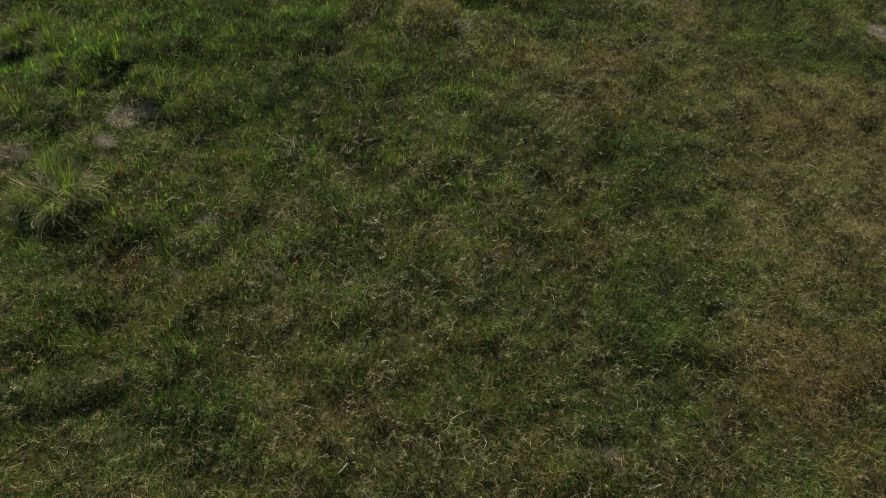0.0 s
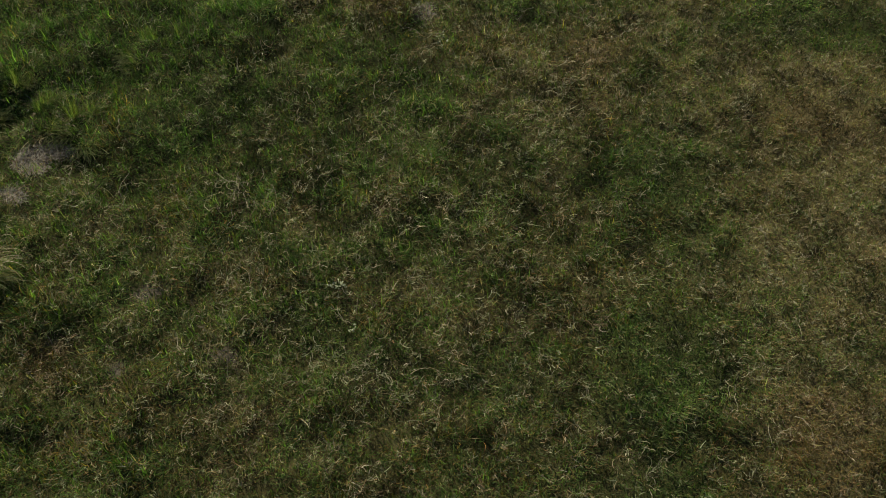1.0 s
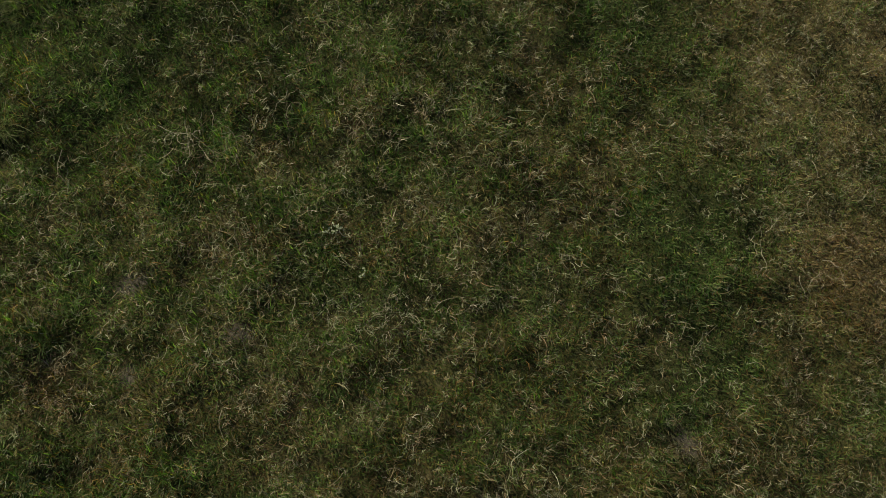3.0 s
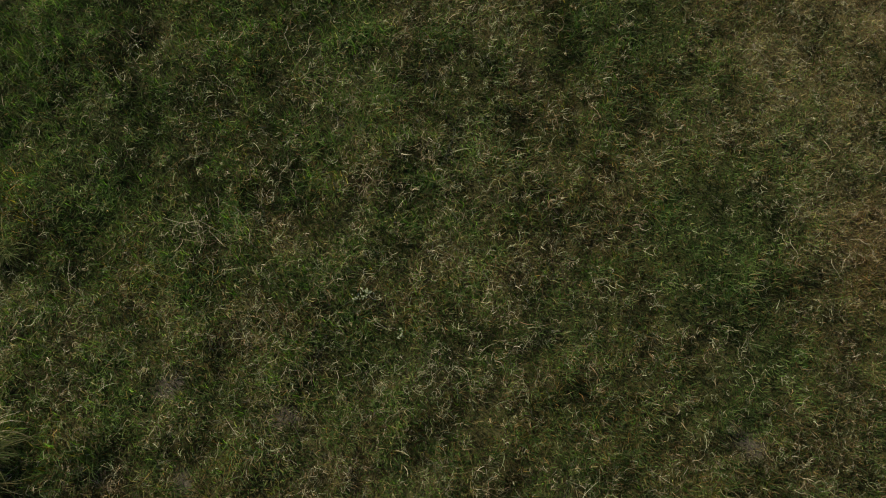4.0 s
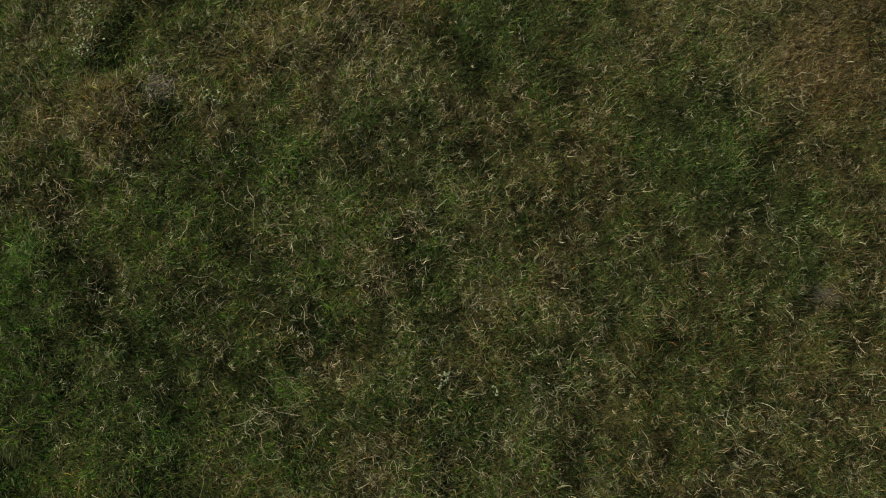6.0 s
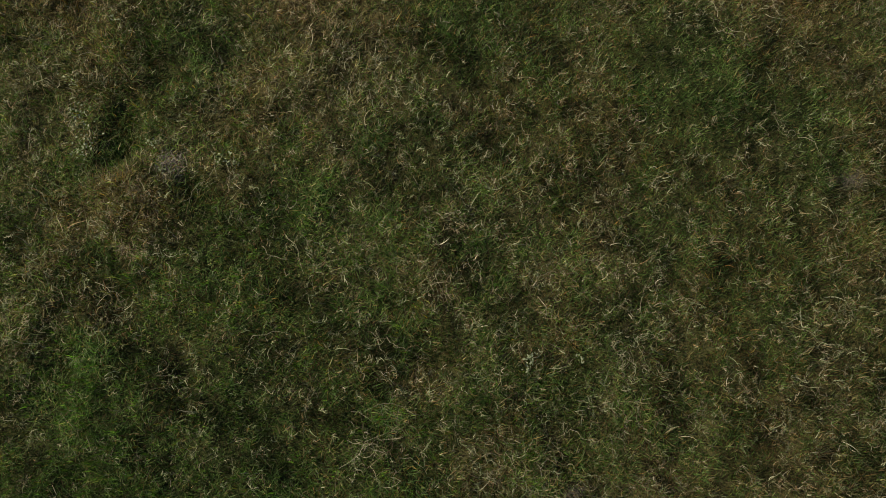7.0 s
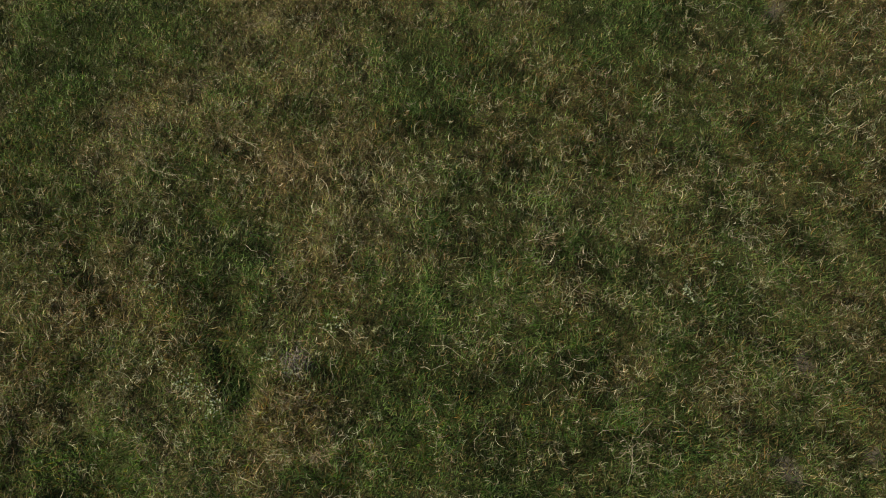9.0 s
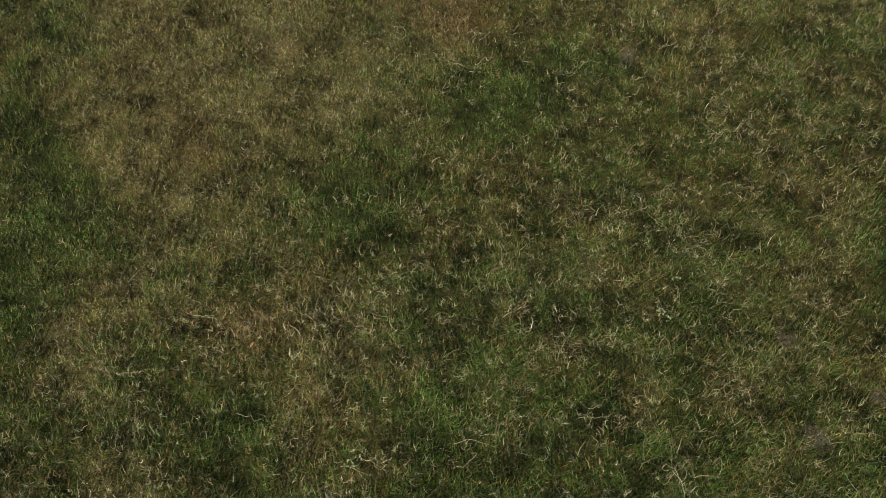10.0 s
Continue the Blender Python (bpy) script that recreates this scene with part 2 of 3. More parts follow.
def blade_material(name, green, straw, red, through=0.3, gloss=0.15, glow=(1.66, 2.55, 0.5)):
    """Leaves whose colour goes from green to straw with the attribute 'dry', and to rust with 'red'."""
    m, t, p = shader(name)
    own = t.nodes.new("ShaderNodeNewGeometry").outputs["Random Per Island"]
    g = ramp(t, own, green)
    s = ramp(t, calc(t, "FRACT", calc(t, "MULTIPLY", own, 7.31), 0), straw)
    r = ramp(t, calc(t, "FRACT", calc(t, "MULTIPLY", own, 3.77), 0), red)
    where = t.nodes.new("ShaderNodeNewGeometry").outputs["Position"]
    grain = node(t, "ShaderNodeTexNoise", Scale=35.0, Detail=2.0)
    t.links.new(where, grain.inputs["Vector"])
    colour = blend(t, attribute(t, "dry"), g, s)
    colour = blend(t, attribute(t, "red"), colour, r)
    colour = blend(t, 0.6, colour, ramp(t, grain.outputs[0], [(0.3, (0.55, 0.55, 0.5)), (0.7, (1.2, 1.2, 1.15))]), "MULTIPLY")
    colour = blend(t, 1.0, colour, calc(t, "ADD", attribute(t, "tone"), 1.0), "MULTIPLY")
    t.links.new(colour, p.inputs["Base Color"])
    p.inputs["Roughness"].default_value = 0.5
    p.inputs["Specular IOR Level"].default_value = gloss
    leaf = t.nodes.new("ShaderNodeBsdfTranslucent")
    seen = blend(t, 1.0, colour, blend(t, attribute(t, "dry"), glow, (1.15, 1.28, 0.74)), "MULTIPLY")
    seen.node.clamp_result = True
    t.links.new(seen, leaf.inputs[0])
    mix = t.nodes.new("ShaderNodeMixShader")
    mix.inputs[0].default_value = through
    t.links.new(p.outputs[0], mix.inputs[1])
    t.links.new(leaf.outputs[0], mix.inputs[2])
    t.links.new(mix.outputs[0], t.nodes["Material Output"].inputs[0])
    return m


GREENS = [(0.0, (0.027, 0.052, 0.021)), (0.4, (0.053, 0.094, 0.037)), (0.75, (0.095, 0.138, 0.061)), (1.0, (0.148, 0.185, 0.105))]
STRAWS = [(0.0, (0.068, 0.050, 0.030)), (0.45, (0.215, 0.156, 0.099)), (0.8, (0.40, 0.325, 0.215)), (1.0, (0.54, 0.46, 0.335))]
WITHERED = [(0.0, (0.105, 0.080, 0.060)), (0.4, (0.275, 0.212, 0.172)), (0.75, (0.48, 0.41, 0.335)), (1.0, (0.70, 0.635, 0.545))]
RUSTS = [(0.0, (0.045, 0.022, 0.009)), (0.5, (0.150, 0.074, 0.028)), (1.0, (0.38, 0.20, 0.085))]
ASHES = [(0.0, (0.09, 0.078, 0.08)), (0.5, (0.22, 0.193, 0.196)), (1.0, (0.47, 0.43, 0.425))]
LEAF = blade_material("grass leaf", GREENS, STRAWS, RUSTS, 0.64, 0.16)
MAT = blade_material("matted low leaf", [(0.0, (0.028, 0.047, 0.017)), (0.6, (0.061, 0.092, 0.033)), (1.0, (0.115, 0.150, 0.057))],
                     [(0.0, (0.065, 0.050, 0.028)), (1.0, (0.36, 0.28, 0.165))], [(0.0, (0.028, 0.018, 0.010)), (0.6, (0.075, 0.045, 0.024)), (1.0, (0.17, 0.10, 0.055))], 0.45)
ASH = blade_material("grey dead twig", ASHES, ASHES, RUSTS, 0.05)
STRAW = blade_material("dry straw", [(0.0, (0.09, 0.12, 0.06)), (0.6, (0.22, 0.26, 0.155)), (1.0, (0.46, 0.49, 0.36))], WITHERED, [(0.0, (0.10, 0.050, 0.024)), (0.6, (0.29, 0.150, 0.074)), (1.0, (0.5, 0.31, 0.19))], 0.2, 0.04, (1.1, 1.1, 0.9))


def earth_material():
    m, t, p = shader("turf soil")
    where = t.nodes.new("ShaderNodeNewGeometry").outputs["Position"]
    big = node(t, "ShaderNodeTexNoise", Scale=3.0, Detail=6.0, Roughness=0.65)
    fine = node(t, "ShaderNodeTexNoise", Scale=60.0, Detail=4.0, Roughness=0.7)
    for n in (big, fine):
        t.links.new(where, n.inputs["Vector"])
    turf = ramp(t, fine.outputs[0], [(0.3, (0.018, 0.024, 0.008)), (0.55, (0.036, 0.045, 0.014)), (0.75, (0.07, 0.072, 0.026))])
    brown = ramp(t, fine.outputs[0], [(0.3, (0.04, 0.033, 0.016)), (0.55, (0.12, 0.10, 0.05)), (0.75, (0.26, 0.22, 0.12))])
    soil = ramp(t, fine.outputs[0], [(0.3, (0.044, 0.036, 0.039)), (0.55, (0.092, 0.078, 0.084)), (0.75, (0.19, 0.165, 0.172))])
    colour = blend(t, attribute(t, "dry"), turf, brown)
    sward = blend(t, attribute(t, "dry"), ramp(t, fine.outputs[0], [(0.3, (0.014, 0.020, 0.007)), (0.7, (0.036, 0.046, 0.018))]), ramp(t, fine.outputs[0], [(0.3, (0.03, 0.025, 0.013)), (0.7, (0.075, 0.062, 0.034))]))
    colour = blend(t, attribute(t, "sward"), colour, sward)
    colour = blend(t, attribute(t, "bare"), colour, soil)
    colour = blend(t, 0.7, colour, ramp(t, big.outputs[0], [(0.3, (0.6, 0.6, 0.58)), (0.7, (1.25, 1.22, 1.2))]), "MULTIPLY")
    t.links.new(colour, p.inputs["Base Color"])
    p.inputs["Roughness"].default_value = 0.92
    p.inputs["Specular IOR Level"].default_value = 0.2
    bump = node(t, "ShaderNodeBump", Strength=0.9, Distance=0.02)
    t.links.new(fine.outputs[0], bump.inputs["Height"])
    t.links.new(bump.outputs[0], p.inputs["Normal"])
    return m


EARTH = earth_material()


# ---- meshes ----
def mesh_of(name, verts, faces, material, smooth=True, **fields):
    """A mesh from arrays: faces is a list of index arrays, one for each number of corners."""
    me = bpy.data.meshes.new(name)
    me.vertices.add(len(verts))
    me.vertices.foreach_set("co", np.ascontiguousarray(verts, np.float32).ravel())
    loops = np.concatenate([f.ravel() for f in faces]).astype(np.int32)
    counts = np.concatenate([np.full(len(f), f.shape[1]) for f in faces])
    me.loops.add(len(loops))
    me.loops.foreach_set("vertex_index", loops)
    me.polygons.add(len(counts))
    me.polygons.foreach_set("loop_start", np.r_[0, np.cumsum(counts)[:-1]].astype(np.int32))
    if smooth:
        me.polygons.foreach_set("use_smooth", np.ones(len(counts), bool))
    me.materials.append(material)
    for key, values in fields.items():
        a = me.attributes.new(key, "FLOAT", "POINT")
        a.data.foreach_set("value", np.ascontiguousarray(values, np.float32))
    me.update(calc_edges=True)
    return me


def ribbons(root, azimuth, length, lean, curl, swerve, width, steps):
    """Blades as bent ribbons that narrow to a point. All arguments are arrays, one value a blade; root is n x 3."""
    n = len(root)
    ring = []
    place = np.array(root, float)
    for k in range(steps + 1):
        s = k / steps
        az = azimuth + swerve * s
        th = lean + curl * s
        if k < steps:
            half = 0.5 * width * (1 - 0.55 * s)
            side = np.stack([-np.sin(az) * half, np.cos(az) * half, 0.25 * half * np.sin(5 * azimuth)], 1)
            ring += [place - side, place + side]
            step = (length / steps)[:, None]
            place = place + step * np.stack([np.sin(th) * np.cos(az), np.sin(th) * np.sin(az), np.cos(th)], 1)
        else:
            ring.append(place)
    rows = 2 * steps + 1
    verts = np.stack(ring, 1).reshape(-1, 3)
    base = (np.arange(n) * rows)[:, None]
    quads = [base + np.array([[2 * k, 2 * k + 1, 2 * k + 3, 2 * k + 2]]) for k in range(steps - 1)]
    tips = base + np.array([[2 * steps - 2, 2 * steps - 1, 2 * steps]])
    faces = ([np.concatenate(quads)] if quads else []) + [tips]
    return verts, faces, rows


def in_view(x, y, margin=0.0):
    """The stretch of pasture that is passed near by."""
    return ((y < 17.6 + margin - 0.12 * np.abs(x - 1.5)) & (y > 0.6 - margin + 0.42 * np.abs(x - 0.8))
            & (x > -8.4 - margin) & (x < 11.6 + margin) & (x + 0.55 * y < 18.2 + margin) & (y - 0.35 * x < 17.3 + margin) & (1.25 * x + y > -4.5 - margin))


# ---- ground ----
def ground_sheet():
    def line(lo, hi, fine):
        mid = np.arange(lo, hi + fine / 2, fine)
        out = fine * 1.28 ** np.arange(1, 44)
        out = np.cumsum(out)
        return np.r_[(lo - out[::-1]), mid, (hi + out)]
    xs, ys = line(-10.0, 13.0, 0.11), line(-1.0, 19.5, 0.11)
    x, y = np.meshgrid(xs, ys, indexing="ij")
    x, y = x.ravel(), y.ravel()
    verts = np.stack([x, y, hill(x, y)], 1)
    a, b = len(xs), len(ys)
    i = (np.arange(a - 1)[:, None] * b + np.arange(b - 1)[None]).ravel()
    quads = np.stack([i, i + b, i + b + 1, i + 1], 1)
    me = mesh_of("ground", verts, [quads], EARTH, dry=dryness(x, y), bare=bareness(x, y), sward=1.0 - sum(in_view(x, y, m) for m in (-0.4, 0.0, 0.4, 0.8, 1.2)) / 5)
    return tagged(new("ground", me), "dark pasture soil under short grass, bare in places", "ground", kind="structure")


ground = ground_sheet()


# ---- grass ----
def scatter(rng, count, x0, x1, y0, y1):
    return rng.uniform(x0, x1, count), rng.uniform(y0, y1, count)


def turf(seed, tufts, blades):
    """Short matted grass: tufts of blades that fan out and hang over one another."""
    rng = np.random.default_rng(seed)
    cx, cy = scatter(rng, tufts, -10.5, 13.6, -1.0, 19.4)
    keep = in_view(cx, cy, 0.2 + rng.exponential(0.5, tufts)) & (rng.uniform(0, 1, tufts) > 0.85 * (1 - 0.7 * np.clip((cx - 3.2) / 2, 0, 1)) * (lattice(cx, cy, 0.2, 71) + 0.5 * lattice(cx, cy, 0.6, 75) < -0.08))
    cx, cy = cx[keep], cy[keep]
    n = len(cx)
    own = rng.uniform(0.55, 1.5, n)
    tint, shade = rng.normal(0, 0.24, n), rng.normal(0, 0.4, n)
    many = np.maximum(2, (blades * own * np.clip(1.5 - 0.5 * tallness(cx, cy), 0.9, 1.4) * (1 - 0.9 * bareness(cx, cy))).astype(int))
    at = np.repeat(np.arange(n), many)
    k = len(at)
    az = rng.uniform(0, 2 * np.pi, k)
    spread = 0.085 * np.sqrt(rng.uniform(0, 1, k)) * own[at]
    x, y = cx[at] + spread * np.cos(az), cy[at] + spread * np.sin(az)
    turn = az + rng.normal(0, 1.0, k) + 1.6 * lattice(x, y, 0.5, 61)
    tall = tallness(x, y)
    length = np.minimum(rng.uniform(0.055, 0.16, k) * own[at] ** 0.6 * tall, 0.25)
    lean = np.abs(rng.normal(0.86 + 0.24 * np.clip((x - 1) / 3, 0, 1), 0.36, k))
    curl = rng.uniform(0.2, 1.4, k)
    swerve = rng.normal(0, 1.3, k)
    width = rng.uniform(0.0046, 0.0105, k) * (0.7 + 0.3 * tall)
    root = np.stack([x, y, hill(x, y) - 0.004], 1)
    verts, faces, rows = ribbons(root, turn, length, lean, curl, swerve, width, 2)
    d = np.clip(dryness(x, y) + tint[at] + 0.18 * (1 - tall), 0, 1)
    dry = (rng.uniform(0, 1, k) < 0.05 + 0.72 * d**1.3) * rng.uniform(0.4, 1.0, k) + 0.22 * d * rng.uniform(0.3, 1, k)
    red = (rng.uniform(0, 1, k) < redness(x, y) * 0.8) * rng.uniform(0.3, 0.95, k)
    me = mesh_of("grass", verts, faces, LEAF, dry=np.repeat(np.clip(dry, 0, 1), rows), red=np.repeat(red, rows),
                 tone=np.repeat(np.clip(toning(cx, cy) + shade * (1 - 0.5 * np.clip((cx - 3) / 2.5, 0, 1)), -0.7, 0.75)[at], rows))
    return tagged(new("grass", me), "short matted green pasture grass with some dry blades", "grass", kind="stuff")


def undergrowth(seed, count):
    """The low mat of leaves between the tufts."""
    rng = np.random.default_rng(seed)
    x, y = scatter(rng, count, -10.5, 13.6, -1.0, 19.4)
    keep = in_view(x, y, 0.2 + rng.exponential(0.5, count)) & (rng.uniform(0, 1, count) > 0.93 * bareness(x, y))
    x, y = x[keep], y[keep]
    k = len(x)
    turn = rng.uniform(0, 2 * np.pi, k)
    root = np.stack([x, y, hill(x, y) + rng.uniform(0.0, 0.04, k)], 1)
    verts, faces, rows = ribbons(root, turn, rng.uniform(0.05, 0.12, k) * np.sqrt(tallness(x, y)), rng.uniform(0.5, 1.3, k), np.zeros(k), np.zeros(k), rng.uniform(0.007, 0.015, k), 1)
    d = dryness(x, y)
    dry = np.clip((rng.uniform(0, 1, k) < 0.12 + 0.75 * d**2) * rng.uniform(0.2, 0.9, k), 0, 1)
    red = (rng.uniform(0, 1, k) < 0.2 + 0.25 * d * (1 - d) + redness(x, y) * 0.6) * rng.uniform(0.5, 1.0, k)
    me = mesh_of("undergrowth", verts, faces, MAT, dry=np.repeat(dry, rows), red=np.repeat(red, rows), tone=np.repeat(toning(x, y), rows))
    return tagged(new("undergrowth", me), "low dark mat of grass leaves under the turf", "grass", kind="stuff")


def thatch(seed, bunches, stalks):
    """Long limp pale stalks in loose bunches that sprawl over the turf and cross one another."""
    rng = np.random.default_rng(seed)
    cx, cy = scatter(rng, bunches, -9.0, 12.2, 0.3, 17.9)
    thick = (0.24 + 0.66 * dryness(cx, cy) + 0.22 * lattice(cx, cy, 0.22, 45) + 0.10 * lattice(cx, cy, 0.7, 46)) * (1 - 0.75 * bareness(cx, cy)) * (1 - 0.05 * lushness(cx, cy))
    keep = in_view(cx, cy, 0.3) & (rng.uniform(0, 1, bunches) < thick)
    cx, cy = cx[keep], cy[keep]
    n = len(cx)
    own, way = rng.uniform(0.6, 1.45, n), rng.uniform(0, 2 * np.pi, n)
    pale = rng.beta(1.0, 1.5, n)
    at = np.repeat(np.arange(n), rng.integers(2, stalks + 1, n))
    k = len(at)
    a, r = rng.uniform(0, 2 * np.pi, k), 0.028 * np.sqrt(rng.uniform(0, 1, k)) * own[at]
    x, y = cx[at] + r * np.cos(a), cy[at] + r * np.sin(a)
    turn = np.where(rng.uniform(0, 1, k) < 0.45, way[at] + rng.normal(0, 0.5, k), rng.uniform(0, 2 * np.pi, k))
    length = rng.uniform(0.045, 0.112, k) * own[at] * np.where(rng.uniform(0, 1, k) < 0.06, 2.2, 1) * (1 - 0.35 * np.clip((x - 3) / 2.5, 0, 1))
    lift = rng.uniform(0.008, 0.068, k) * np.sqrt(tallness(x, y)) * (1 - 0.7 * bareness(x, y))
    root = np.stack([x, y, hill(x, y) + lift], 1)
    short = np.clip((x - 3) / 2.5, 0, 1)
    lean = rng.normal(0.95, 0.3, k) + 0.25 * short
    verts, faces, rows = ribbons(root, turn, length, lean, rng.uniform(0.1, 0.9, k), rng.normal(0, 1.6, k), rng.uniform(0.0032, 0.0062, k), 4)
    dry = np.clip(pale[at] + rng.normal(0, 0.2, k) + 0.25 * (dryness(x, y) - 0.35), 0, 1)
    red = (rng.uniform(0, 1, k) < 0.05 + redness(x, y) * 0.75) * rng.uniform(0.2, 0.85, k)
    me = mesh_of("dead_grass", verts, faces, STRAW, dry=np.repeat(dry, rows), red=np.repeat(red, rows), tone=np.repeat(np.clip(rng.normal(-0.03, 0.34, n), -0.6, 0.4)[at] * (1 - 0.6 * short) - 0.12 * short, rows))
    return tagged(new("dead_grass", me), "limp pale dead grass stalks lying on turf", "dead grass", kind="stuff")


def twigs(seed, count):
    """Grey dead stems and crumbs over the bare spots."""
    rng = np.random.default_rng(seed)
    spot = np.array(BARE)
    at = rng.choice([0, 0, 0, 0, 1, 1, 2, 2, 6, 6, 6, 6, 11], count)
    a, r = rng.uniform(0, 2 * np.pi, count), 1.0 * np.sqrt(rng.uniform(0, 1, count))
    c, q = np.cos(np.radians(spot[at, 4])), np.sin(np.radians(spot[at, 4]))
    u, v = r * np.cos(a) * spot[at, 2], r * np.sin(a) * spot[at, 3]
    x, y = spot[at, 0] + u * c - v * q, spot[at, 1] + u * q + v * c
    keep = rng.uniform(0, 1, count) < bareness(x, y)
    x, y = x[keep], y[keep]
    k = len(x)
    root = np.stack([x, y, hill(x, y) + rng.uniform(0.005, 0.05, k)], 1)
    verts, faces, rows = ribbons(root, rng.uniform(0, 6.28, k), rng.uniform(0.03, 0.13, k), rng.normal(1.3, 0.25, k), rng.uniform(-0.2, 0.6, k),
                                 rng.normal(0, 1.0, k), rng.uniform(0.003, 0.007, k), 3)
    me = mesh_of("dead_twigs", verts, faces, ASH, dry=np.repeat(rng.uniform(0, 1, k), rows), red=np.repeat((rng.uniform(0, 1, k) < 0.15) * 0.7, rows))
    return tagged(new("dead_twigs", me), "grey dead grass stems over bare soil", "dead grass", kind="stuff")


def rough_grass(seed, count):
    """Coarser grass all round the near pasture."""
    rng = np.random.default_rng(seed)
    r, a = 9 + 40 * rng.uniform(0, 1, count) ** 0.8, rng.uniform(0, 2 * np.pi, count)
    x, y = 1.8 + r * np.cos(a), 9 + r * np.sin(a)
    keep = ~in_view(x, y, 0.3)
    x, y = x[keep], y[keep]
    k = len(x)
    root = np.stack([x, y, hill(x, y) - 0.01], 1)
    far = np.hypot(x - 1.8, y - 9) / 20
    verts, faces, rows = ribbons(root, rng.uniform(0, 6.28, k), rng.uniform(0.12, 0.3, k) * (1 + 0.4 * far), np.abs(rng.normal(0.6, 0.3, k)),
                                 rng.uniform(0.3, 1.3, k), rng.normal(0, 0.7, k), rng.uniform(0.012, 0.03, k) * (1 + far), 2)
    dry = np.clip(dryness(x, y) * rng.uniform(0, 1.3, k), 0, 1)
    me = mesh_of("rough_grass", verts, faces, LEAF, dry=np.repeat(dry, rows), red=np.repeat(0.2 * redness(x, y), rows))
    return tagged(new("rough_grass", me), "coarse green and straw-coloured pasture grass further out", "grass", kind="stuff")


turf(1, 58000, 16)
undergrowth(5, 840000)
thatch(2, 66000, 8)
twigs(6, 7000)
rough_grass(3, 60000)


# ---- things in the pasture ----
def part(name, me, parent, label=""):
    ob = new(name, me)
    ob.parent = parent
    return tagged(ob, label)


def ground_at(x, y):
    return float(hill(np.array([x]), np.array([y]))[0])


def fan(rng, count, reach, tall, dry, red, material, name, low=0.0, high=0.75, wide=(0.004, 0.008)):
    """Long blades in a few uneven bunches round the origin."""
    bunch = max(3, int(reach * 16))
    ba, br = rng.uniform(0, 2 * np.pi, bunch), reach * np.sqrt(rng.uniform(0, 1, bunch))
    high_of, size_of, way = rng.uniform(0.5, 1.15, bunch), rng.uniform(0.05, 0.13, bunch), rng.uniform(0, 2 * np.pi, bunch)
    at = rng.integers(0, bunch, count)
    a = rng.uniform(0, 2 * np.pi, count)
    r = size_of[at] * np.sqrt(rng.uniform(0, 1, count))
    x, y = br[at] * np.cos(ba[at]) + r * np.cos(a), br[at] * np.sin(ba[at]) + r * np.sin(a)
    root = np.stack([x, y, np.full(count, -0.03)], 1)
    out = np.arctan2(y + 0.25 * reach * np.sin(way[at]), x + 0.25 * reach * np.cos(way[at]))
    turn = out + rng.normal(0, 0.9, count)
    verts, faces, rows = ribbons(root, turn, tall * high_of[at] * rng.uniform(0.45, 1.2, count), rng.uniform(low, high, count) * (0.5 + np.hypot(x, y) / reach),
                                 rng.uniform(0.3, 1.7, count), rng.normal(0, 0.6, count), rng.uniform(*wide, count), 4)
    d = np.clip(rng.normal(dry, 0.18, count), 0, 1)
    tone = np.clip(rng.normal(0.1, 0.3, count), -0.4, 1)
    return mesh_of(name, verts, faces, material, tone=np.repeat(tone, rows), dry=np.repeat(d, rows), red=np.repeat(np.clip(rng.normal(red, 0.15, count), 0, 1), rows))


def tussock(seed, x, y, reach, tall, dead, label):
    rng = np.random.default_rng(seed)
    base = new("grass_tussock")
    base.matrix_world = pose(x, y, ground_at(x, y))
    area = reach * reach
    part("green_foliage", fan(rng, int(900 * area / 0.16), reach, tall, 0.22, 0.0, LEAF, "green_foliage", 0.1, 1.0, wide=(0.005, 0.009)), base)
    if dead:
        part("dead_foliage", fan(rng, int(dead * area / 0.16), reach * 1.05, tall * 0.95, 0.85, 0.08, STRAW, "dead_foliage", 0.4, 1.2), base, "bleached straw-coloured dead blades")
    return tagged(base, label, "grass tussock", "tussocks in the pasture")


for n, (x, y, reach, tall, dead) in enumerate([
        (-5.66, 9.0, 0.50, 0.50, 130), (-5.34, 9.05, 0.32, 0.42, 160), (-4.46, 11.42, 0.38, 0.34, 120), (-4.95, 11.6, 0.36, 0.30, 90),
        (-6.35, 12.35, 0.60, 0.38, 100), (-7.1, 12.9, 0.55, 0.40, 60), (-5.45, 12.1, 0.45, 0.3, 0), (-6.8, 10.95, 0.45, 0.38, 220),
        (-5.85, 11.35, 0.36, 0.42, 180), (-3.4, 12.8, 0.55, 0.26, 100)]):
    tussock(100 + n, x, y, reach, tall, dead, "tall bright green grass tussock with dead straw at its foot" if dead > 150 else "tall bright green grass tussock in rough pasture")


def withered_clump(seed, x, y, reach, tall):
    rng = np.random.default_rng(seed)
    base = new("dead_grass_clump")
    base.matrix_world = pose(x, y, ground_at(x, y))
    part("dead_foliage", fan(rng, int(480 * reach * reach / 0.09), reach, tall, 0.85, 0.25, STRAW, "dead_foliage", 0.3, 1.2), base, "dull brown dead blades")
    part("green_foliage", fan(rng, int(180 * reach * reach / 0.09), reach, tall * 0.8, 0.2, 0.1, LEAF, "green_foliage", 0.1, 0.9), base, "few green blades")
    return tagged(base, "brown withered clump of grass amid green turf" if reach > 0.25 else "small faded pinkish clump of dead grass", "grass clump", "withered clumps in the pasture")


